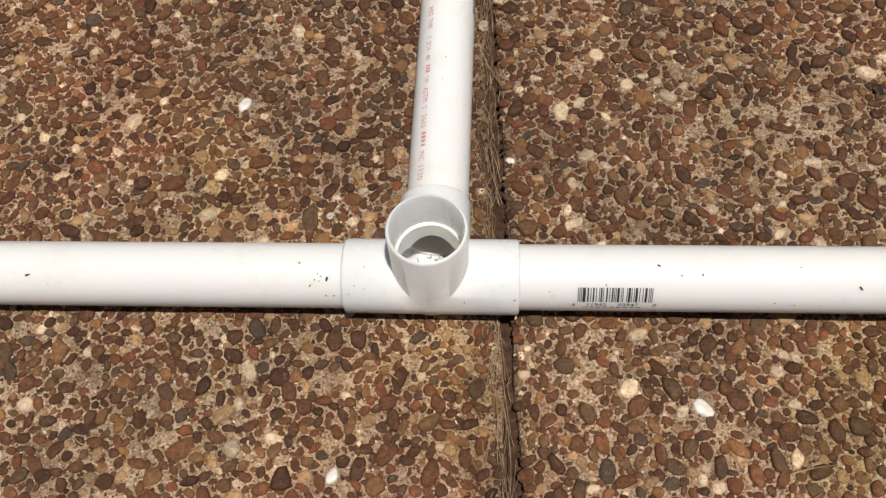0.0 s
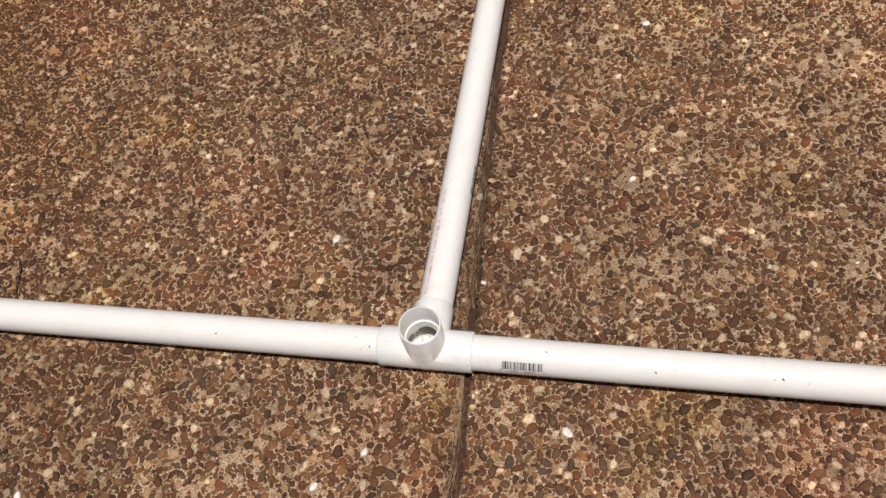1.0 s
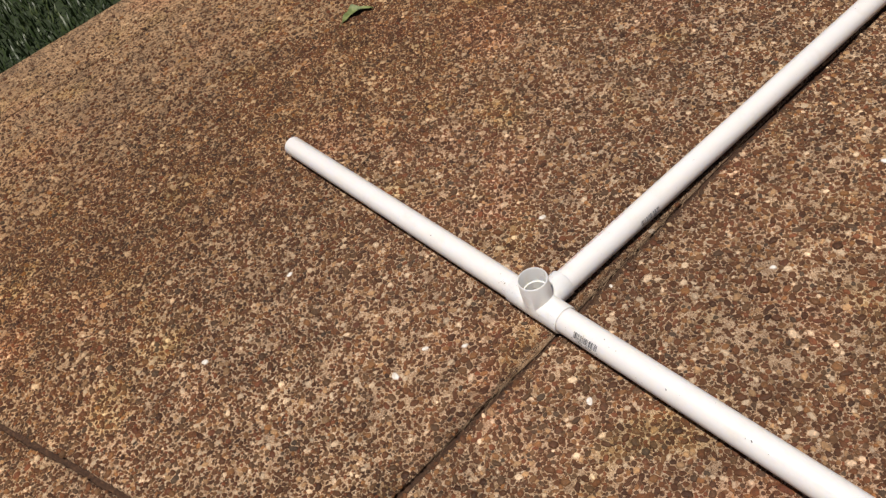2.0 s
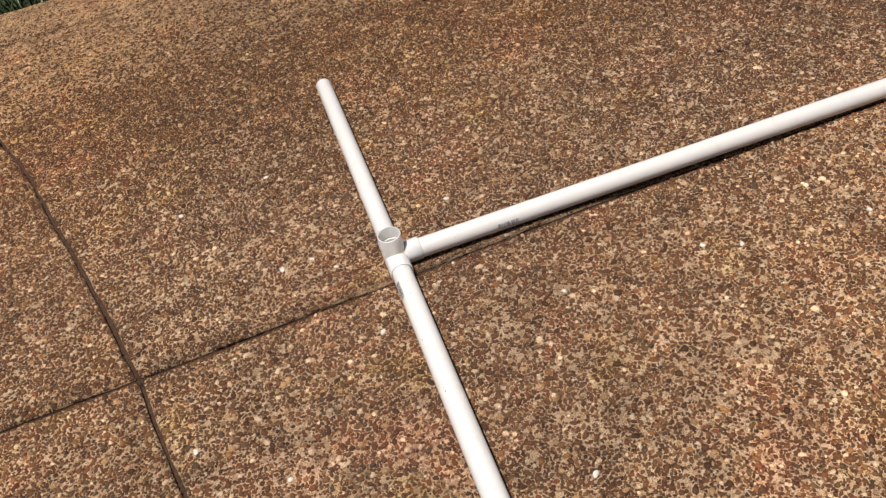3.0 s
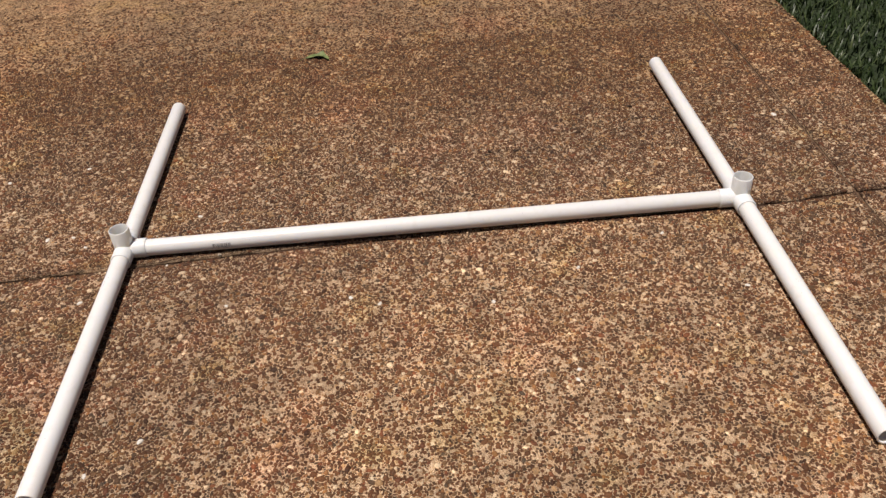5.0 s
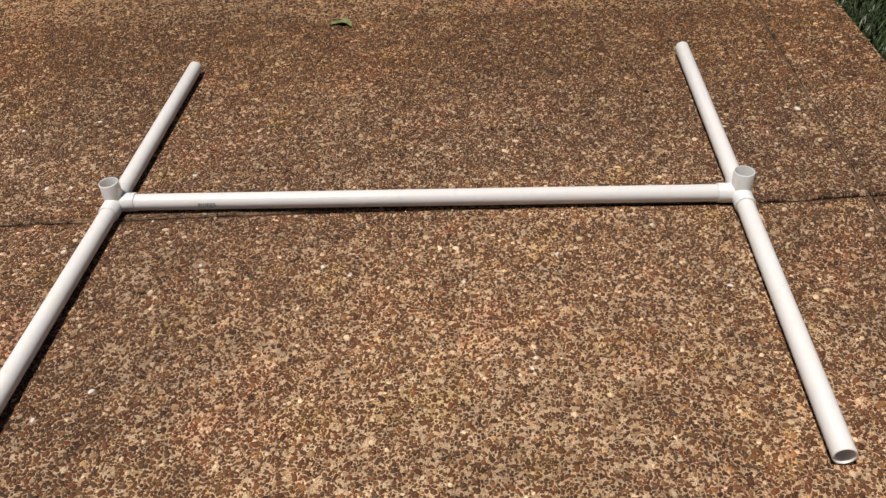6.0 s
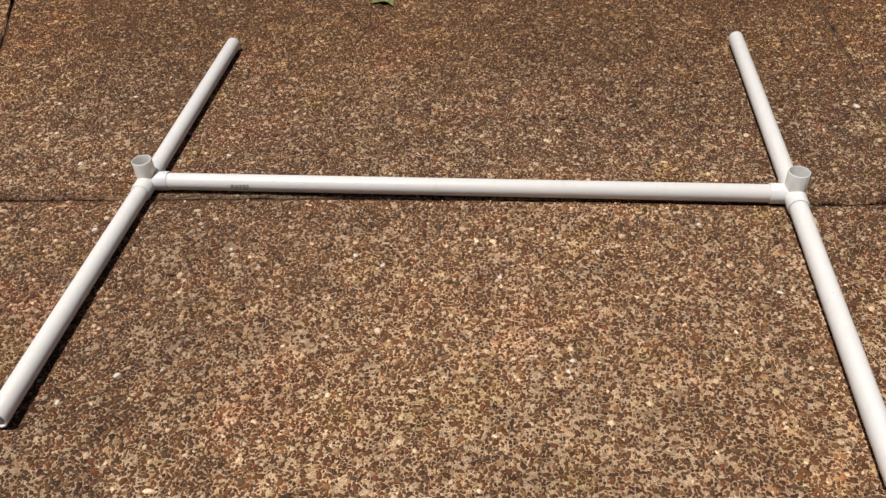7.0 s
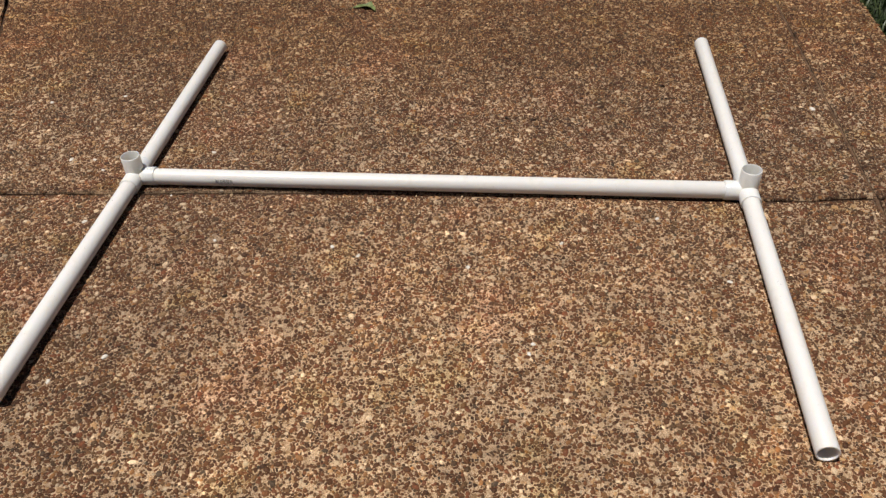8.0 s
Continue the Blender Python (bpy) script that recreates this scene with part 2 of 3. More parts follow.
def plug(profile, seg=64):
    """A closed solid turned round the x axis; its ends are flat discs."""
    bm = bmesh.new()
    rings = [[bm.verts.new((x, -r * math.sin(2 * math.pi * k / seg), r * math.cos(2 * math.pi * k / seg))) for k in range(seg)] for x, r in profile]
    for a, b in zip(rings, rings[1:]):
        for k in range(seg):
            bm.faces.new((a[k], a[(k + 1) % seg], b[(k + 1) % seg], b[k]))
    bm.faces.new(rings[0])
    bm.faces.new(rings[-1])
    bmesh.ops.recalc_face_normals(bm, faces=bm.faces)
    return bm


def solid(name, bm, turn):
    bm.transform(turn)
    me = bpy.data.meshes.new(name)
    bm.to_mesh(me)
    bm.free()
    return new(name, me)


# ---- the driveway's plan ----
JOINT_A = [(0.115, -4.0), (0.092, -1.5), (0.083, -0.86), (0.068, -0.44), (0.053, -0.12), (0.040, 0.1), (0.024, 0.45),
           (0.013, 1.0), (0.006, 1.69), (-0.014, 1.922), (-0.022, 2.04), (-0.03, 2.225)]
JOINT_B = [(5.0, 0.75), (1.6, -0.17), (0.401, -0.494), (0.241, -0.537), (0.085, -0.571), (-0.11, -0.630), (-0.305, -0.692), (-0.557, -0.779),
           (-0.83, -0.866), (-1.158, -1.002), (-1.446, -1.155), (-1.642, -1.265), (-1.74, -1.31), (-2.11, -1.342)]
HALF = 0.0050  # half a joint's width


def c_line(x):
    return 1.922


def lawn_line(x):
    return 2.225


D_X, EDGE_X, NEAR_X, LOW_Y = -1.785, -2.095, 5.0, -4.0
A_MID = [p for p in JOINT_A if -0.55 < p[1] < 1.91]
B_LEFT = [p for p in JOINT_B if -1.75 < p[0] < 0.07]
B_RIGHT = [p for p in JOINT_B if 0.08 < p[0]]
CROSS = (0.0715, -0.5755)
A_LOW = [p for p in JOINT_A if p[1] < -0.7]
A_C, A_LAWN = (-0.014, 1.922), (-0.03, 2.225)
B_D = (D_X, -1.325)
SLABS = {
    "pavement_1": [CROSS, *A_MID, A_C, (-0.6, c_line(-0.6)), (D_X, c_line(D_X)), (D_X, 0.0), B_D, *reversed(B_LEFT)],
    "pavement_2": [CROSS, *reversed(B_RIGHT), (NEAR_X, c_line(NEAR_X)), (1.0, c_line(1.0)), A_C, *reversed(A_MID)],
    "pavement_3": [CROSS, *B_LEFT, B_D, (EDGE_X, -1.342), (EDGE_X, LOW_Y), *A_LOW],
    "pavement_4": [CROSS, *reversed(A_LOW), (NEAR_X, LOW_Y), *B_RIGHT],
    "pavement_5": [A_C, A_LAWN, (-0.8, lawn_line(-0.8)), (EDGE_X, lawn_line(EDGE_X)), (EDGE_X, c_line(EDGE_X)), (D_X, c_line(D_X)), (-0.6, c_line(-0.6))],
    "pavement_6": [A_C, (1.0, c_line(1.0)), (NEAR_X, c_line(NEAR_X)), (NEAR_X, 2.225), A_LAWN],
    "pavement_7": [B_D, (D_X, 0.0), (D_X, c_line(D_X)), (EDGE_X, c_line(EDGE_X)), (EDGE_X, 0.0), (EDGE_X, -1.342)],
}


def shrunk(poly, by):
    """The polygon with every side moved inwards, in counter-clockwise order."""
    pts = [Vector(p) for p in poly]
    if sum(a.x * b.y - b.x * a.y for a, b in zip(pts, pts[1:] + pts[:1])) < 0:
        pts.reverse()
    out = []
    for k, p in enumerate(pts):
        d1, d2 = (p - pts[k - 1]).normalized(), (pts[(k + 1) % len(pts)] - p).normalized()
        n1, n2 = Vector((-d1.y, d1.x)), Vector((-d2.y, d2.x))
        n = (n1 + n2).normalized()
        out.append(p + n * by / max(0.4, n.dot(n1)))
    return out


def denser(poly, step=0.05):
    out = []
    for a, b in zip(poly, poly[1:] + poly[:1]):
        n = max(1, min(60, round((b - a).length / step)))
        out += [a.lerp(b, k / n) for k in range(n)]
    return out


def make_slab(name, poly, label):
    """A concrete panel with rounded, slightly crumbled edges."""
    bm = bmesh.new()
    outer = denser(shrunk(poly, HALF))
    rings = []
    for inset, z in ((0.0, -0.10), (0.0, -0.005), (0.0015, -0.0018), (0.005, 0.0)):
        ring = shrunk(outer, inset) if inset else outer
        if inset or z > -0.05:
            ring = [p + Vector((noise.noise((p.x * 60, p.y * 60, z)), noise.noise((p.y * 60, p.x * 60, 3 + z)))) * 0.0058 for p in ring]
        rings.append([bm.verts.new((p.x, p.y, z)) for p in ring])
    for a, b in zip(rings, rings[1:]):
        for k in range(len(a)):
            bm.faces.new((a[k], a[(k + 1) % len(a)], b[(k + 1) % len(a)], b[k]))
    for f in bm.faces:
        f.material_index = 1 if min(v.co.z for v in f.verts) < -0.05 else 0
    top = bm.faces.new(rings[-1])
    bmesh.ops.triangulate(bm, faces=[top])
    ob = tagged(part(name, bm, SLAB, None, label, 60), category="pavement", kind="structure")
    ob.data.materials.append(DIRT)
    return ob


def make_ground():
    bm = bmesh.new()
    bmesh.ops.create_grid(bm, x_segments=40, y_segments=40, size=300)
    for v in bm.verts:
        v.co.z = -0.028
    return tagged(part("ground", bm, LAWN, None, "dark soil and lawn spreading round the driveway"), category="ground", kind="structure")


slab_obs = {}
make_ground()
for slab_name, outline in SLABS.items():
    border = slab_name in ("pavement_5", "pavement_6", "pavement_7")
    slab_obs[slab_name] = make_slab(slab_name, outline, "exposed-aggregate concrete border band beside the lawn" if border
                                    else "brown exposed-aggregate concrete driveway panel with pebbles")


def strip(line, half, z):
    """A bumpy band of dirt along a joint."""
    bm = bmesh.new()
    pts = [Vector(p) for p in line]
    path = []
    for a, b in zip(pts, pts[1:]):
        n = max(1, min(80, round((b - a).length / 0.012)))
        path += [a.lerp(b, k / n) for k in range(n)]
    path.append(pts[-1])
    rows = []
    for k, p in enumerate(path):
        d = (path[min(k + 1, len(path) - 1)] - path[max(k - 1, 0)]).normalized()
        side = Vector((-d.y, d.x))
        rows.append([bm.verts.new((*(p + side * s * half), z + 0.003 * noise.noise((p.x * 70, p.y * 70, s * 2)) - (0.002 if s > 0.5 else 0))) for s in (-1, -0.4, 0.4, 1)])
    for a, b in zip(rows, rows[1:]):
        for k in range(3):
            bm.faces.new((a[k], a[k + 1], b[k + 1], b[k]))
    return bm


for line in (JOINT_A, JOINT_B, [(D_X, -1.33), (D_X, 0.0), (D_X, 1.92)]):
    tagged(part("joint_dirt", strip(line, 0.0072, -0.0085), DIRT, None, "dark damp dirt packed in a driveway joint"), category="dirt", kind="structure")
C_LINE = [(-2.1, c_line(-2.1)), (-0.6, c_line(-0.6)), A_C, (1.0, c_line(1.0)), (5.0, c_line(5))]
tagged(part("joint_silt", strip(C_LINE, 0.0068, -0.0060), SILT, None, "brown silt filling a driveway joint nearly flush"), category="dirt", kind="structure")


# ---- the pipe frame ----
PIPE_R, PIPE_IN, TEE_R, REACH, RISE, AXIS_Z = 0.0217, 0.0181, 0.0250, 0.0572, 0.0643, 0.0249
frame_thing = tagged(new("pipe_frame"), "white plastic pipe frame shaped like an H, lying on the driveway", "pipe frame")


def tube(length):
    return lathe([(0.0, PIPE_R), (length - 0.0012, PIPE_R), (length - 0.0003, PIPE_R - 0.0004), (length, PIPE_R - 0.0011), (length, PIPE_IN + 0.0008), (length - 0.0015, PIPE_IN), (0.0, PIPE_IN)])


def make_pipe(name, length, at, label):
    ob = part(name, tube(length), PVC_PIPE, frame_thing, label)
    ob.matrix_basis = at
    return ob


def make_tee():
    """A tee with a fourth mouth that points up: four sockets with stops inside."""
    turns = [pose(0, 0, 0), pose(0, 0, 0, 0, 0, 180), pose(0, 0, 0, 0, 0, 90), pose(0, 0, 0, 0, -90, 0)]
    body = solid("tee_body", plug([(-0.02, TEE_R - 0.0001), (REACH - 0.0016, TEE_R), (REACH - 0.0005, TEE_R - 0.0005), (REACH, TEE_R - 0.0014)]), turns[0])
    tools = []
    reach = [REACH, REACH, REACH, RISE]
    for turn, far in zip(turns[1:], reach[1:]):
        r = TEE_R - (0.0002, 0.00025, 0.00013)[len(tools)]
        tools.append(("UNION", solid("tool", plug([(-0.012, r - 0.002), (0.0, r), (far - 0.0016, r), (far - 0.0005, r - 0.0005), (far, r - 0.0014)]), turn)))
    for n, (turn, far) in enumerate(zip(turns, reach)):
        r = 0.0197 + 0.0001 * n
        tools.append(("DIFFERENCE", solid("tool", plug([(-0.004, r), (far - 0.0310, r), (far - 0.0304, PIPE_R + 0.00005), (far - 0.003, PIPE_R + 0.0004), (far + 0.003, PIPE_R + 0.0024)]), turn)))
    for kind, tool in tools:
        mod = body.modifiers.new("cut", "BOOLEAN")
        mod.operation, mod.solver, mod.object = kind, "EXACT", tool
    me = bpy.data.meshes.new_from_object(body.evaluated_get(bpy.context.evaluated_depsgraph_get()))
    for ob in (body, *(tool for _, tool in tools)):
        bpy.data.objects.remove(ob)
    shade(me, 40)
    me.materials.clear()
    me.materials.append(PVC_TEE)
    me.name = "tee_fitting"
    return me


tee_mesh = make_tee()
TEE_AT = [pose(-0.001, 0, AXIS_Z, 0, 0, 0.55), pose(0, 1.6, AXIS_Z, 0, 0, 179.9)]
tees = []
for at in TEE_AT:
    ob = new("tee_fitting", tee_mesh)
    ob.parent = frame_thing
    ob.matrix_basis = at
    tagged(ob, "glossy white four-way tee fitting with an upright socket")
    tees.append(ob)

SOCKET = 0.0262
R1 = make_pipe("end_pipe", 0.775 - SOCKET, pose(0, 0, AXIS_Z, 0, -0.4, 0.5) @ pose(SOCKET, 0, 0), "white plastic pipe length with a black barcode")
L1 = make_pipe("end_pipe", 0.778 - SOCKET, pose(0, 0, AXIS_Z, 0, 0, 180.7) @ pose(SOCKET, 0, 0), "white plastic pipe length, slightly dirty")
R2 = make_pipe("end_pipe", 0.796 - SOCKET, pose(0, 1.6, AXIS_Z, 0, 0, -0.2) @ pose(SOCKET, 0, 0), "white plastic pipe length with an open end")
L2 = make_pipe("end_pipe", 0.821 - SOCKET, pose(0, 1.6, AXIS_Z, 0, 0, 180.0) @ pose(SOCKET, 0, 0), "white plastic pipe length")
CROSS_PIPE = make_pipe("cross_pipe", 1.6 - 2 * SOCKET, pose(0, 0, AXIS_Z, 0, 0, 90) @ pose(SOCKET, 0, 0), "long white plastic pipe with red and black printing")


# ---- printing on the pipes ----
def on_pipe(u, a, lift=0.00025):
    r = PIPE_R + lift
    return Vector((u, -r * math.sin(a), r * math.cos(a)))


def wrapped(bm, u0, a0, turned=False):
    """Lays flat drawing (x along the pipe, y up) on the pipe's skin; a0 is the angle from the top in radians."""
    s = -1 if turned else 1
    for v in bm.verts:
        v.co = on_pipe(u0 + s * v.co.x, a0 - s * v.co.y / PIPE_R)
    return bm


def bars_of(digits):
    """The 95 light and dark strips of a twelve-digit shop code."""
    left = ["0001101", "0011001", "0010011", "0111101", "0100011", "0110001", "0101111", "0111011", "0110111", "0001011"]
    flip = str.maketrans("01", "10")
    return ("101" + "".join(left[int(d)] for d in digits[:6]) + "01010"
            + "".join(left[int(d)].translate(flip) for d in digits[6:]) + "101")


def add_quad(bm, x0, x1, y0, y1, ny=4):
    rows = [[bm.verts.new((x, y0 + (y1 - y0) * k / ny, 0)) for x in (x0, x1)] for k in range(ny + 1)]
    for a, b in zip(rows, rows[1:]):
        bm.faces.new((a[0], a[1], b[1], b[0]))


def barcode(width, height):
    bm = bmesh.new()
    code = bars_of("611942039470")
    w, k = width / len(code), 0
    while k < len(code):
        n = k
        while n < len(code) and code[n] == code[k]:
            n += 1
        if code[k] == "1":
            add_quad(bm, k * w, n * w - 0.00004, 0, height)
        k = n
    return bm


def lettering(text, size, stretch=1.0):
    """Flat letters as a bmesh, from the built-in font."""
    data = bpy.data.curves.new("letters", "FONT")
    data.body, data.size, data.resolution_u = text, size, 2
    ob = new("letters", data)
    me = bpy.data.meshes.new_from_object(ob.evaluated_get(bpy.context.evaluated_depsgraph_get()))
    bm = bmesh.new()
    bm.from_mesh(me)
    bpy.data.objects.remove(ob)
    bpy.data.meshes.remove(me)
    for v in bm.verts:
        v.co.x *= stretch
    return bm


def print_code(pipe, u0, elevation, ink, tall):
    a0 = radians(90 - elevation)
    tagged(part("barcode", wrapped(barcode(0.0468, tall), u0, a0), ink, pipe, "printed barcode"), kind="stuff")
    for text, u in (("6", -0.0035), ("11942", 0.0055), ("03947", 0.0255), ("0", 0.0475)):
        part("printed_number", wrapped(lettering(text, 0.0042, 1.25), u0 + u, a0 + 0.0040 / PIPE_R), ink, pipe, "small printed digits")
    bm = bmesh.new()
    for k in range(9):
        x = 0.004 + k * 0.0042
        add_quad(bm, x, x + 0.0026, -0.0058, -0.0050, 1)
    part("printed_mark", wrapped(bm, u0, a0), INK_GREY, pipe, "smudged second line of printing")


print_code(R1, 0.0930 - SOCKET, 19, INK_BLACK, 0.0106)
print_code(CROSS_PIPE, 0.228 - SOCKET, -6, INK_GREY, 0.0106)

def print_line(words, a_deg):
    for text, y0, y1 in words:
        bm = lettering(text, 0.0060)
        wide = max(v.co.x for v in bm.verts)
        for v in bm.verts:
            v.co.x *= (y0 - y1) / wide
        part("printed_word", wrapped(bm, y0 - SOCKET, radians(a_deg), True), INK_RED, CROSS_PIPE, "faded red printed lettering")


print_line([("MG", 0.2235, 0.2140), ("TYPE", 0.211, 0.201), ("1", 0.194, 0.192), ("SCH", 0.188, 0.180), ("40", 0.175, 0.170), ("DWV", 0.154, 0.148),
            ("ASTM", 0.144, 0.131), ("D", 0.127, 0.1245), ("2665", 0.120, 0.108), ("PVC", 0.088, 0.080), ("1120", 0.077, 0.064)], -37)


# smears of the same red ink between the words
def smear(bm, y0, y1, bits):
    step = (y0 - y1) / bits
    for k in range(bits):
        add_quad(bm, k * step, k * step + step * 0.62, 0.0006, 0.0040, 2)
    return bm


for y0, y1, bits in ((0.165, 0.157, 3), (0.104, 0.094, 3), (0.0935, 0.091, 1), (0.059, 0.0565, 1)):
    part("printed_mark", wrapped(smear(bmesh.new(), y0, y1, bits), y0 - SOCKET, radians(-36), True), INK_RED, CROSS_PIPE, "blurred red printing")


def specks(pipe, spots, seed, lift=0.0002):
    """Flat crumbs of dirt stuck to a pipe: (distance along, angle from the top in degrees, size)."""
    rnd = random.Random(seed)
    bm = bmesh.new()
    for u, a, size in spots:
        turn, a = rnd.uniform(0, 3), radians(a)
        rim = []
        for k in range(7):
            t = 2 * math.pi * k / 7
            r = size * rnd.uniform(0.6, 1.1)
            x, y = r * 1.5 * math.cos(t), r * 0.7 * math.sin(t)
            rim.append(bm.verts.new(on_pipe(u + x * math.cos(turn) - y * math.sin(turn), a + (x * math.sin(turn) + y * math.cos(turn)) / PIPE_R, lift)))
        top = bm.verts.new(on_pipe(u, a, lift + size * 0.5))
        for k in range(7):
            bm.faces.new((rim[k], rim[(k + 1) % 7], top))
    bmesh.ops.recalc_face_normals(bm, faces=bm.faces)
    tagged(part("dirt_speck", bm, SPECK, pipe, "specks of dark dirt"), kind="stuff")


def sprinkle(seed, length, n):
    rnd = random.Random(seed)
    return [(rnd.uniform(0.04, length - 0.02), rnd.uniform(-75, 75), rnd.uniform(0.0003, 0.0008)) for _ in range(n)]


specks(R1, [(0.117, 5, 0.0010), (0.131, 22, 0.0007), (0.240, 40, 0.0013), (0.262, 30, 0.0006), (0.375, 30, 0.0016), (0.012, 60, 0.0008)] + sprinkle(3, 0.75, 16), 1)
specks(L1, [(0.238, -30, 0.0013), (0.041, -33, 0.0013), (0.045, -28, 0.0006), (0.047, -24, 0.0005), (0.049, -34, 0.0005), (0.052, -44, 0.0007), (0.042, -63, 0.0006), (0.037, -63, 0.0006),
            (0.046, -36, 0.0004), (0.039, -28, 0.0003)] + sprinkle(5, 0.72, 14), 2)
specks(tees[0], [(-0.042, 14, 0.0005), (-0.048, 42, 0.0004), (-0.042, 46, 0.0004), (-0.052, 55, 0.0004), (0.046, 40, 0.0003), (0.022, 68, 0.0005), (0.054, 62, 0.0006)], 8, TEE_R - PIPE_R + 0.0001)
specks(CROSS_PIPE, sprinkle(7, 1.5, 26), 3)
specks(R2, sprinkle(11, 0.72, 12), 4)
specks(L2, sprinkle(13, 0.72, 12), 5)

# ---- loose bits inside the first tee ----
def strand(bm, pts, r):
    """A thin four-sided stalk through the points."""
    rings = []
    for k, p in enumerate(pts):
        d = (pts[min(k + 1, len(pts) - 1)] - pts[max(k - 1, 0)]).normalized()
        side = d.cross(Vector((0, 0, 1)))
        side = side.normalized() if side.length > 1e-4 else Vector((1, 0, 0))
        up = side.cross(d)
        rr = r * (1 - 0.6 * k / len(pts))
        rings.append([bm.verts.new(p + side * rr), bm.verts.new(p + up * rr), bm.verts.new(p - side * rr), bm.verts.new(p - up * rr)])
    for a, b in zip(rings, rings[1:]):
        for k in range(4):
            bm.faces.new((a[k], a[(k + 1) % 4], b[(k + 1) % 4], b[k]))
    bm.faces.new(rings[0])
    bm.faces.new(rings[-1][::-1])


def litter_in_tee():
    rnd = random.Random(21)
    bm = bmesh.new()
    for k in range(38):
        x, y = rnd.gauss(0.002, 0.006), rnd.uniform(0.016, 0.038)
        a, n = rnd.uniform(0, 6.3), rnd.uniform(0.002, 0.009)
        z = AXIS_Z - math.sqrt(max(0.0, 0.0196 ** 2 - x * x)) + 0.0005
        strand(bm, [Vector((x + n * s * math.cos(a), y + n * s * math.sin(a), z + 0.0012 * abs(s) * rnd.random())) for s in (-0.5, 0, 0.5)], rnd.uniform(0.00012, 0.0003))
    return tagged(part("dry_litter", bm, TWIG, None, "dark crumbs and stalks lying inside the tee"), category="litter", kind="stuff")


litter_in_tee()


# ---- dried grass and clods in the joint ----
def along_a(y):
    for (x0, y0), (x1, y1) in zip(JOINT_A, JOINT_A[1:]):
        if y0 <= y <= y1:
            return x0 + (x1 - x0) * (y - y0) / (y1 - y0)
    return 0.05


def make_straw():
    rnd = random.Random(4)
    bm = bmesh.new()
    for k in range(330):
        y = rnd.triangular(-0.42, 0.62, 0.05) if k < 300 else rnd.uniform(0.6, 1.2)
        n = rnd.uniform(0.010, 0.048)
        lean, x = rnd.gauss(0, 0.42), along_a(y) - 0.006 + rnd.gauss(0, 0.0042)
        bend = rnd.uniform(-0.0032, 0.0032)
        z = rnd.uniform(-0.003, 0.0025)
        pts = []
        for s in range(6):
            t = s / 5
            yy = y + n * t
            pts.append(Vector((x + (along_a(yy) - along_a(y)) + lean * n * (t - 0.5) * 0.55 + bend * math.sin(3.1 * t), yy, z + 0.004 * math.sin(3.1 * t) * rnd.uniform(0.2, 1))))
        strand(bm, pts, rnd.uniform(0.0001, 0.00027))
    return tagged(part("dried_grass", bm, STRAW, None, "pale dried grass stalks caught in the joint"), category="dried grass", kind="stuff")


make_straw()


# ---- leaf, twigs and brown bits on the driveway ----
def make_leaf(at, length, width, material, curl, label, name="leaf", cat="leaf", hook=0.0):
    bm = bmesh.new()
    nu, nv, rows = 14, 6, []
    for layer in (0, 1):
        for i in range(nu + 1):
            t = i / nu
            w = width * (math.sin(math.pi * t) ** 0.8) * (1 - 0.25 * t) * (1 + 0.22 * math.sin(15 * t)) + 0.0006
            row = []
            for j in range(nv + 1):
                s = 2 * j / nv - 1
                a = curl * (t - 0.5)
                x = length * math.sin(a) / curl
                z = length * (1 - math.cos(a)) / curl * 0.9 + abs(s) * w * 0.22 + 0.004 * math.sin(5 * t + 2 * s) * t + 0.002 * math.sin(9 * t + 3 * s)
                row.append(bm.verts.new((x, s * w * 0.5 * (1 + 0.1 * math.sin(17 * t)) - hook * length * (2 * t - 1) ** 2, z - layer * 0.0005 + 0.0015)))
            rows.append(row)
    half = nu + 1
    for base in (0, half):
        for i in range(nu):
            for j in range(nv):
                q = (rows[base + i][j], rows[base + i + 1][j], rows[base + i + 1][j + 1], rows[base + i][j + 1])
                bm.faces.new(q if base == 0 else q[::-1])
    bmesh.ops.recalc_face_normals(bm, faces=bm.faces)
    ob = part(name, bm, material, None, label, 60)
    ob.matrix_basis = at
    return tagged(ob, category=cat)


big_leaf = make_leaf(pose(-1.152, 0.438, 0.001, 0, 0, 72), 0.094, 0.048, LEAF, 0.45, "curled green leaf lying on the driveway", hook=0.34)
stalk_bm = bmesh.new()
strand(stalk_bm, [Vector((-0.045, -0.031, 0.006)), Vector((-0.053, -0.037, 0.005)), Vector((-0.062, -0.046, 0.003))], 0.0011)
part("leaf_stalk", stalk_bm, LEAF, big_leaf)
for x, y, size, turn in ((-0.369, 0.985, 0.020, 30), (-0.362, 1.062, 0.018, 100), (-0.927, 1.581, 0.022, 10), (-0.35, 1.10, 0.012, 60), (-0.846, 1.748, 0.016, 200), (-0.574, 1.453, 0.02, 75), (-0.982, 0.94, 0.012, 20), (-0.321, 0.288, 0.014, 50), (0.332, 0.178, 0.012, 120), (0.43, 0.375, 0.014, 140), (0.66, 0.93, 0.012, 45)):
    make_leaf(pose(x, y, 0.001, 0, 0, turn), size, size * 0.55, TWIG, 1.5, "dry dark brown leaf scrap on the driveway", "leaf_scrap", "leaf scrap")["group"] = "leaf scraps on the driveway"


def make_twig(pts, r):
    bm = bmesh.new()
    strand(bm, [Vector(p) for p in pts], r)
    return tagged(part("twig", bm, TWIG, None, "thin dark twig lying on the driveway"), category="twig")


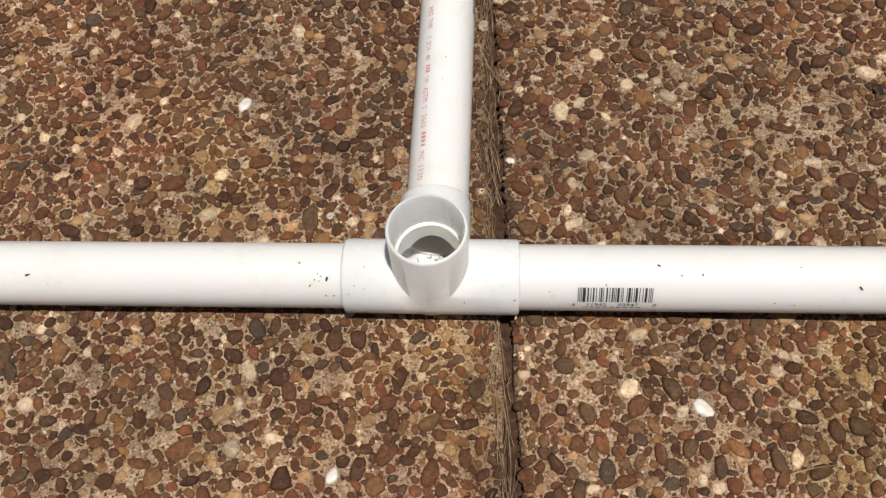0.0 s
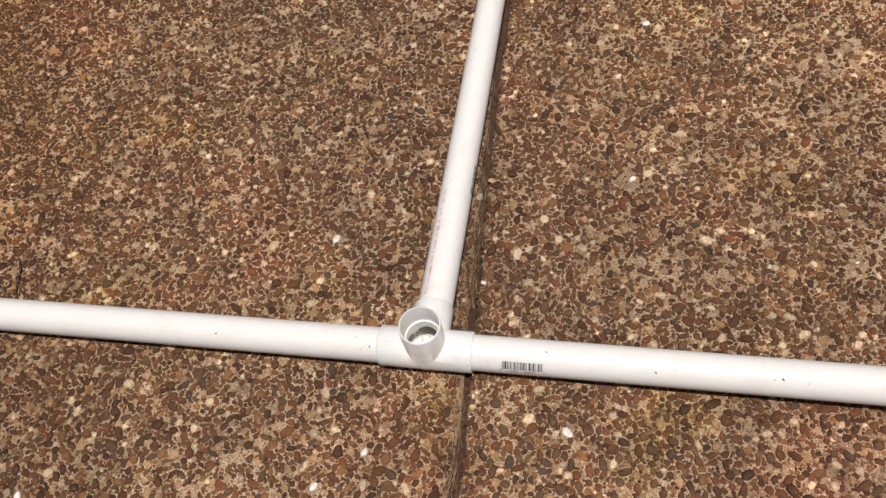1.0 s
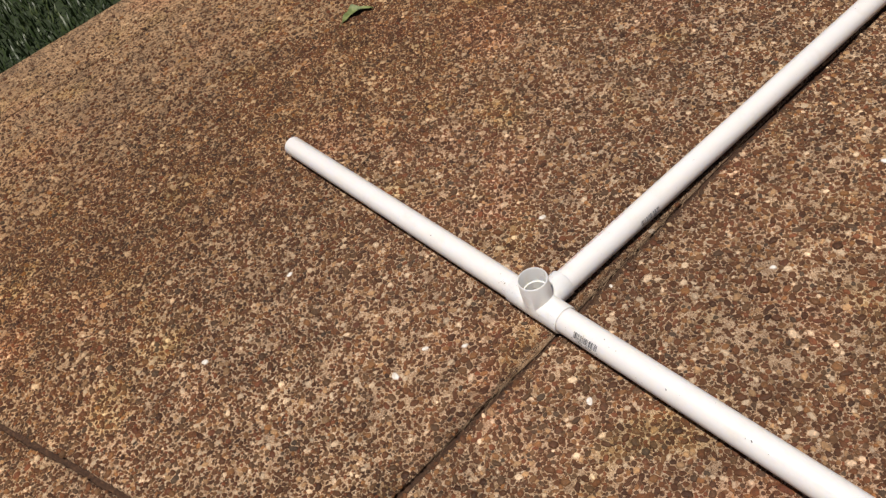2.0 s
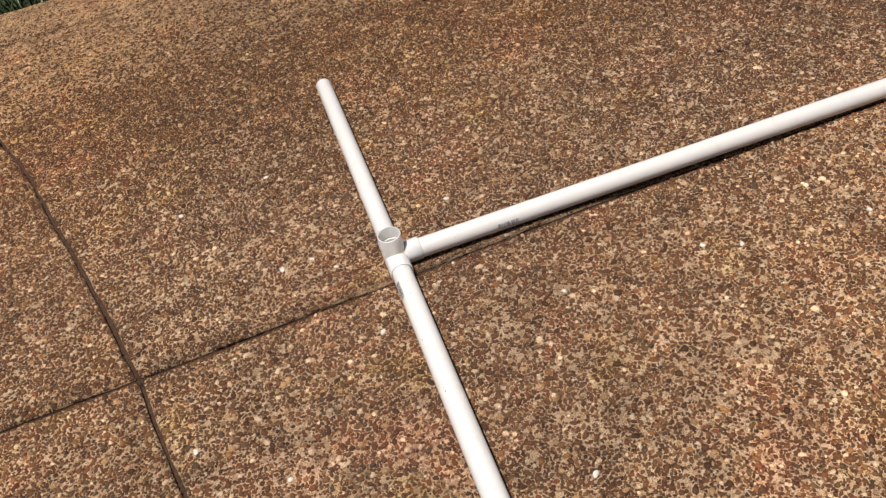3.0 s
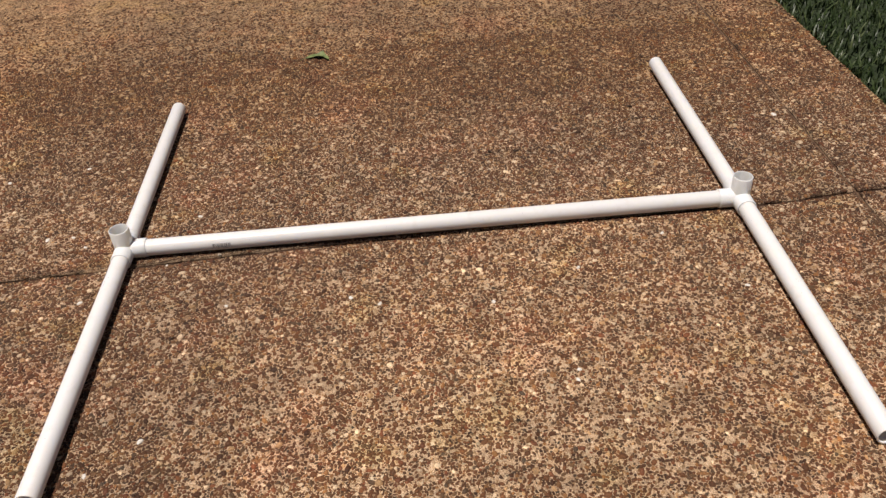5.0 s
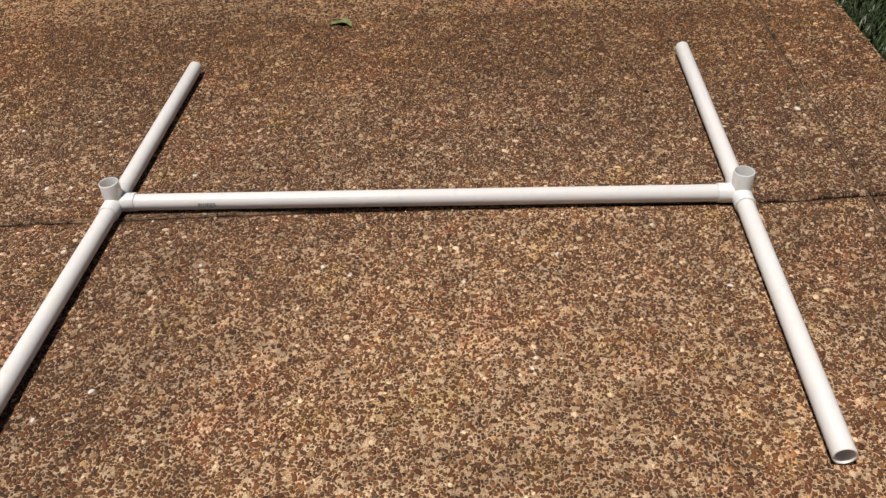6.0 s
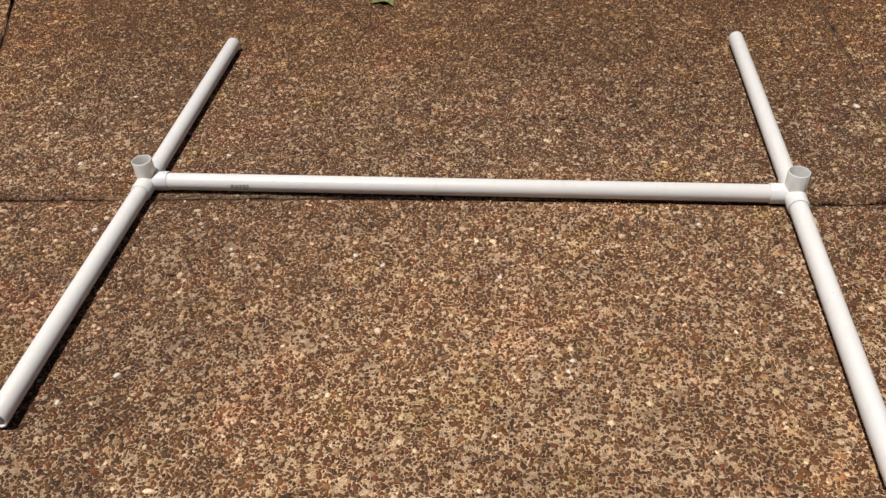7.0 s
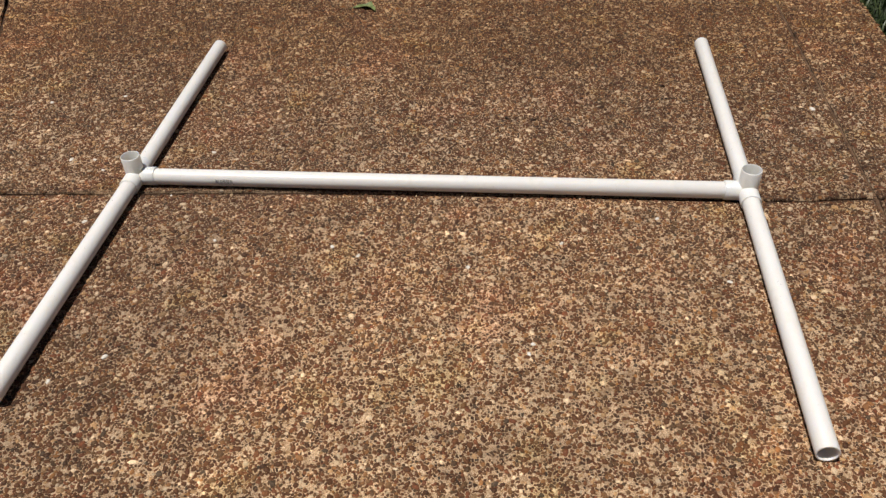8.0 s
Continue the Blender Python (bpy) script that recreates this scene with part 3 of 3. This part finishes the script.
make_twig([(-0.596, 0.034, 0.003), (-0.600, 0.052, 0.005), (-0.606, 0.075, 0.004), (-0.618, 0.092, 0.003)], 0.0014)
make_twig([(-0.80, 1.49, 0.003), (-0.795, 1.51, 0.004), (-0.79, 1.535, 0.003)], 0.0016)
make_twig([(-0.50, 1.49, 0.002), (-0.495, 1.45, 0.004), (-0.505, 1.42, 0.003)], 0.0012)


# ---- lawn beyond the driveway's edge ----
def make_grass_patch(x0, x1, y0, y1, n, seed):
    rng = np.random.default_rng(seed)
    x, y = rng.uniform(x0, x1, n), rng.uniform(y0, y1, n)
    if y0 > 1:
        y = np.maximum(y, 2.215 + rng.uniform(0, 0.03, n))
    h, w = rng.uniform(0.025, 0.065, n), rng.uniform(0.002, 0.0042, n)
    a, lean = rng.uniform(0, 6.28, n), rng.uniform(0.1, 0.9, n)
    dx, dy = np.cos(a), np.sin(a)
    verts = np.zeros((n, 7, 3))
    for k, (t, s) in enumerate(((0, -1), (0, 1), (0.4, -0.9), (0.4, 0.9), (0.75, -0.6), (0.75, 0.6), (1.0, 0))):
        bend = lean * h * t * t
        verts[:, k, 0] = x + dx * bend - dy * w * s
        verts[:, k, 1] = y + dy * bend + dx * w * s
        verts[:, k, 2] = -0.03 + h * t * (1 - 0.3 * lean * t)
    base = (np.arange(n) * 7)[:, None]
    quads = np.concatenate([base + np.array([0, 1, 3, 2]), base + np.array([2, 3, 5, 4])])
    tris = base + np.array([4, 5, 6])
    ob = from_arrays("lawn_grass", verts.reshape(-1, 3), [quads, tris], GRASS)
    return tagged(ob, "dense dark green lawn grass beside the driveway", "grass", kind="stuff")


make_grass_patch(-3.6, 0.9, 2.17, 3.5, 24000, 1)
make_grass_patch(-3.1, -2.1, -2.2, 1.9, 12000, 2)


# ---- pebbles of the exposed aggregate ----
def scatter_tile(size, seed):
    """Pebble places and radii on a square that repeats without a seam, the large ones first."""
    rnd = random.Random(seed)
    cell, held = 0.021, {}
    n = int(size / cell)
    cell = size / n
    out = []
    radii = sorted((min(0.0074, max(0.0012, 0.0022 * math.exp(rnd.gauss(0, 0.46)))) for _ in range(int(size * size * 48000))), reverse=True)
    for r in radii:
        for _ in range(11):
            x, y = rnd.uniform(0, size), rnd.uniform(0, size)
            ci, cj = int(x / cell), int(y / cell)
            free = True
            for i in (-1, 0, 1):
                for j in (-1, 0, 1):
                    for px, py, pr in held.get(((ci + i) % n, (cj + j) % n), ()):
                        dx, dy = abs(px - x), abs(py - y)
                        dx, dy = min(dx, size - dx), min(dy, size - dy)
                        gap = 0.85 * (pr + r)
                        if dx * dx + dy * dy < gap * gap:
                            free = False
                            break
                    if not free:
                        break
                if not free:
                    break
            if free:
                held.setdefault((ci % n, cj % n), []).append((x, y, r))
                out.append((x, y, r))
                break
    return np.array(out)


def inside(poly, x, y):
    hit = np.zeros(len(x), dtype=bool)
    for (x0, y0), (x1, y1) in zip(poly, poly[1:] + poly[:1]):
        if y0 != y1:
            hit ^= ((y0 > y) != (y1 > y)) & (x < (x1 - x0) * (y - y0) / (y1 - y0) + x0)
    return hit


def edge_gap(poly, x, y):
    best = np.full(len(x), 9.0)
    for (x0, y0), (x1, y1) in zip(poly, poly[1:] + poly[:1]):
        dx, dy = x1 - x0, y1 - y0
        t = np.clip(((x - x0) * dx + (y - y0) * dy) / (dx * dx + dy * dy), 0, 1)
        best = np.minimum(best, np.hypot(x - x0 - t * dx, y - y0 - t * dy))
    return best


def pebble_shape(rng, r, sides, rings):
    """Domes for n pebbles of radii r: verts (n, k, 3) round the origin, and the faces of one."""
    n = len(r)
    aspect, turn = rng.uniform(1.0, 1.75, n) ** 0.5, rng.uniform(0, 6.28, n)
    t = np.linspace(0, 2 * np.pi, sides, endpoint=False)[None, :] + rng.uniform(-0.25, 0.25, (n, sides)) * (6.28 / sides)
    wob = 1 + rng.uniform(-0.05, 0.05, (n, sides))
    for q, amp in ((2, 0.10), (3, 0.09), (4, 0.06), (5, 0.05)):
        wob = wob + amp * rng.uniform(0.2, 1.0, (n, 1)) * np.cos(q * t + rng.uniform(0, 6.28, (n, 1)))
    # about two stones in three are broken along flat faces
    chip = np.full((n, sides), 1.28)
    for q in range(6):
        facing = np.cos(t - (q + rng.uniform(-0.38, 0.38, (n, 1))) * 6.28 / 6)
        chip = np.minimum(chip, np.where(facing > 0.3, rng.uniform(0.70, 1.12, (n, 1)) / np.maximum(facing, 0.3), 9.0))
    blend = np.clip(rng.uniform(0.0, 1.5, (n, 1)), 0, 1)
    wob = wob * (1 - blend) + chip * 1.06 * blend
    high = r * rng.uniform(0.26, 0.62, n)
    tilt = rng.uniform(-0.10, 0.10, (n, 2))
    verts = []
    for wide, up in rings:
        lx, ly = np.cos(t) * wob * wide * (r * aspect)[:, None], np.sin(t) * wob * wide * (r / aspect)[:, None]
        z = high[:, None] * up + (lx * tilt[:, :1] + ly * tilt[:, 1:]) * max(up, 0) - (0.0008 if up < 0.01 else 0)
        verts.append(np.stack([lx * np.cos(turn)[:, None] - ly * np.sin(turn)[:, None], lx * np.sin(turn)[:, None] + ly * np.cos(turn)[:, None], z], axis=2))
    quads = [[q * sides + k, q * sides + (k + 1) % sides, (q + 1) * sides + (k + 1) % sides, (q + 1) * sides + k] for q in range(len(rings) - 1) for k in range(sides)]
    cap = [[(len(rings) - 1) * sides + k for k in range(sides)]]
    return np.concatenate(verts, axis=1), np.array(quads), np.array(cap)


FINE = (12, ((1.0, 0.0), (0.95, 0.52), (0.80, 0.86), (0.45, 1.0)))
PLAIN = (6, ((1.0, 0.0), (0.80, 0.95)))
GRAIN = (5, ((1.0, 0.0), (0.55, 1.0)))


def pebble_field(places, rng, detail, name, parent, material=None):
    sides, rings = detail
    verts, quads, cap = pebble_shape(rng, places[:, 2] * (1.04 if detail is PLAIN else 1.0), sides, rings)
    verts[:, :, 0] += places[:, None, 0]
    verts[:, :, 1] += places[:, None, 1]
    base = (np.arange(len(places)) * verts.shape[1])[:, None, None]
    ob = from_arrays(name, verts.reshape(-1, 3), [(base + quads).reshape(-1, 4), (base + cap).reshape(-1, sides)], material or PEBBLE, parent)
    return tagged(ob, "brown and tan pebbles set in cement", kind="stuff")


TILE = 0.8
tile = scatter_tile(TILE, 8)
rng = np.random.default_rng(5)
reach = [tile + np.array([i * TILE, j * TILE, 0]) for i in range(-3, 3) for j in range(-3, 4)]
field = np.concatenate(reach)
field[:, :2] += rng.normal(0, 0.0005, (len(field), 2))
fx, fy, fr = field.T
core = (fx > -1.2) & (fx < 1.18) & (fy > -0.95) & (fy < 2.2)
away = np.maximum(np.maximum(-1.2 - fx, fx - 1.18), np.maximum(-0.95 - fy, fy - 2.2))
thin = (~core) & (fr > 0.0036) & (rng.uniform(0, 1, len(fx)) < np.clip(1 - away / 0.9, 0, 1)) & (fx > -2.03) & (fx < 1.5) & (fy > -1.6)
close = (fx > -0.50) & (fx < 0.50) & (fy > -0.26) & (fy < 0.50)
# cement lies over many stones in patches, most in the paler area round (0.95, 1.15)
clump = np.array([noise.noise((x * 48, y * 48, 1.7)) + 0.5 * noise.noise((x * 7, y * 7, 4.2)) for x, y in zip(fx, fy)])
pale_area = np.clip(1.15 - np.hypot(fx - 0.95, fy - 1.15), 0, 1)
shown = rng.uniform(0, 1, len(fx)) < np.where(close, 0.96, 0.90 - 0.22 * pale_area) + 0.45 * clump
field = field[((core & ((fr > 0.0019) | close)) | thin) & shown]

# coarse sand between the stones round the first tee
n_sand = 46000
sand = np.stack([rng.uniform(-0.50, 0.50, n_sand), rng.uniform(-0.26, 0.50, n_sand), np.clip(rng.lognormal(math.log(0.0009), 0.38, n_sand), 0.0004, 0.0014)], axis=1)

# single pale stones that stand out, by their places in the driveway
LANDMARKS = [(0.173, -0.077, 0.0058), (0.051, 0.110, 0.0032), (-0.058, -0.127, 0.0045), (-0.109, -0.174, 0.005), (-0.469, -0.231, 0.005),
             (0.241, 0.586, 0.0055), (0.232, 0.288, 0.0045), (0.301, -0.472, 0.006), (0.272, 0.655, 0.005), (0.431, -0.312, 0.005),
             (0.202, 1.138, 0.005), (0.702, 0.082, 0.0055), (-0.450, 1.869, 0.008), (0.300, 0.921, 0.0055), (0.094, 1.373, 0.005), (0.565, 1.067, 0.005),
             (0.319, 1.511, 0.005), (0.537, 1.075, 0.005), (0.628, 0.173, 0.006), (-0.159, 0.161, 0.006), (-0.107, -0.243, 0.0065), (-0.424, -0.456, 0.006)]
for x, y, r in LANDMARKS:
    field = field[np.hypot(field[:, 0] - x, field[:, 1] - y) > r + 0.75 * field[:, 2]]

variants = []
vs, vq, vc = pebble_shape(np.random.default_rng(9), np.full(24, 0.005), *FINE)
for k in range(24):
    me = bpy.data.meshes.new("pebble")
    me.from_pydata(vs[k].tolist(), [], vq.tolist() + vc.tolist())
    for p in me.polygons:
        p.use_smooth = True
    me.materials.append(PEBBLE)
    variants.append(me)
pale_meshes = []
for me in variants[:4]:
    pale = me.copy()
    pale.materials[0] = PALE
    pale_meshes.append(pale)


def lay_pebble(x, y, r, me, parent, turn):
    ob = new("pebble", me)
    ob.parent = parent
    ob.matrix_basis = pose(x, y, 0, 0, 0, turn) @ Matrix.Diagonal((r / 0.005, r / 0.005, r / 0.005, 1))
    return ob


rnd = random.Random(31)
for name, outline in SLABS.items():
    poly = [tuple(p) for p in outline]
    x, y, r = field.T
    mine = field[inside(poly, x, y) & (edge_gap(poly, x, y) > HALF - 0.0005 + 0.7 * r)]
    if not len(mine):
        continue
    slab = slab_obs[name]
    for k, (px, py, pr) in enumerate(LANDMARKS):
        if inside(poly, np.array([px]), np.array([py]))[0]:
            tagged(lay_pebble(px, py, pr, pale_meshes[k % 4], slab, rnd.uniform(0, 360)), "pale whitish pebble")
    near = (mine[:, 2] > 0.0023) & (mine[:, 0] > -0.50) & (mine[:, 0] < 0.50) & (mine[:, 1] > -0.26) & (mine[:, 1] < 0.50)
    rank = np.where((mine[:, 1] < 0.12) & (mine[:, 1] > -0.20) & (mine[:, 2] > 0.0034), np.abs(mine[:, 0] - 0.05), 9.0)
    single = np.zeros(len(mine), dtype=bool)
    if name in ("pavement_1", "pavement_2"):
        order = np.argsort(rank)[:290]
        single[order[rank[order] < 1]] = True
    for px, py, pr in mine[single]:
        lay_pebble(px, py, pr, variants[rnd.randrange(24)], slab, rnd.uniform(0, 360))
    if (near & ~single).any():
        pebble_field(mine[near & ~single], rng, FINE, "pebbles", slab)
    grains = sand[inside(poly, sand[:, 0], sand[:, 1]) & (edge_gap(poly, sand[:, 0], sand[:, 1]) > HALF + 0.001)]
    if len(grains):
        tagged(pebble_field(grains, rng, GRAIN, "sand_grains", slab, SAND), "coarse tan and brown sand in the cement")
    if (~near).any():
        pebble_field(mine[~near], rng, PLAIN, "pebbles", slab)


# ---- crumbs of soil spilled along the joints ----
def crumbs_along(line, n, seed, spread):
    gen = np.random.default_rng(seed)
    pts = np.array(line)
    run = np.r_[0, np.cumsum(np.hypot(*np.diff(pts, axis=0).T))]
    at = gen.uniform(0, run[-1], n)
    d = np.diff(pts, axis=0) / np.diff(run)[:, None]
    d = d[np.clip(np.searchsorted(run, at) - 1, 0, len(d) - 1)]
    off = np.where(gen.uniform(0, 1, n) < 0.68, 1, -1) * (HALF + 0.0005 + np.abs(gen.normal(0, spread, n)))
    x = np.interp(at, run, pts[:, 0]) - d[:, 1] * off
    y = np.interp(at, run, pts[:, 1]) + d[:, 0] * off
    r = np.clip(gen.lognormal(math.log(0.0009), 0.45, n), 0.0004, 0.0026)
    ob = pebble_field(np.stack([x, y, r], axis=1), gen, PLAIN, "soil_crumbs", None, CRUMB)
    ob.location.z = 0.0008
    return tagged(ob, "dark soil crumbs spilled along the driveway joint", "soil crumbs", kind="stuff")


crumbs_along([p for p in JOINT_A if p[1] > -1.6], 5200, 41, 0.0065)
crumbs_along([p for p in JOINT_B if -2.2 < p[0] < 1.7], 2400, 42, 0.0048)
crumbs_along([(-2.0, 1.922), (0.6, 1.922)], 800, 43, 0.004)
crumbs_along([(D_X, -1.3), (D_X, 1.9)], 700, 44, 0.004)


# ---- loose straws, a shell and a clod ----
def make_loose_straw(x, y, turn, length, bend):
    bm = bmesh.new()
    pts = []
    for k in range(6):
        t = k / 5 - 0.5
        pts.append(Vector((length * t, bend * (0.25 - t * t) * 4, 0.0028 + 0.0012 * math.cos(3 * t))))
    strand(bm, pts, 0.00045)
    ob = part("straw", bm, STRAW, None, "short dry straw stalk lying on the pebbles")
    ob.matrix_basis = pose(x, y, 0.0006, 0, 0, turn)
    return tagged(ob, category="straw", group="loose straws on the driveway")


straw_rnd = random.Random(77)
for k in range(30):
    if k < 20:
        sx, sy = straw_rnd.uniform(-0.42, 0.42), straw_rnd.choice((straw_rnd.uniform(-0.2, -0.04), straw_rnd.uniform(0.05, 0.36)))
    else:
        sx, sy = straw_rnd.uniform(0.15, 0.9), straw_rnd.uniform(0.1, 1.5)
    make_loose_straw(sx, sy, straw_rnd.uniform(0, 180), straw_rnd.uniform(0.012, 0.032), straw_rnd.uniform(-0.002, 0.002))


SHELL = make_plain("old_shell", [(0.3, (0.36, 0.29, 0.21)), (0.7, (0.60, 0.53, 0.43))], 500, 0.7)


def make_shell(x, y):
    """A small pale snail shell: a coil that narrows towards its middle."""
    bm = bmesh.new()
    rings = []
    for k in range(33):
        a = k / 32 * 4.2 * math.pi
        big = 1 - k / 36
        cx, cy, r = 0.0036 * big * math.cos(a), 0.0036 * big * math.sin(a), 0.0021 * big
        out = Vector((math.cos(a), math.sin(a), 0))
        rings.append([bm.verts.new(Vector((cx, cy, 0.0016 + 0.0012 * (1 - big))) + out * r * math.cos(b) + Vector((0, 0, r * math.sin(b)))) for b in [2 * math.pi * q / 8 for q in range(8)]])
    for a, b in zip(rings, rings[1:]):
        for q in range(8):
            bm.faces.new((a[q], a[(q + 1) % 8], b[(q + 1) % 8], b[q]))
    bmesh.ops.recalc_face_normals(bm, faces=bm.faces)
    bm.transform(Matrix.Scale(0.7, 4))
    ob = part("snail_shell", bm, SHELL, None, "tiny pale coiled snail shell on the pebbles", 60)
    ob.location = (x, y, 0.0012)
    return tagged(ob, category="shell")


make_shell(-0.079, 0.058)
clod_bm = bmesh.new()
bmesh.ops.create_icosphere(clod_bm, subdivisions=3, radius=0.0046)
for v in clod_bm.verts:
    v.co *= 1 + 0.55 * noise.noise(v.co * 330)
    v.co.z *= 0.7
clod = part("soil_clod", clod_bm, make_plain("pale_clod", [(0.3, (0.26, 0.20, 0.14)), (0.7, (0.48, 0.40, 0.31))], 300, 0.95, 0.6, 0.002), None, "small pale lump of dried soil in the joint", 60)
clod.location = (0.029, 0.242, 0.003)
tagged(clod, category="soil clod")
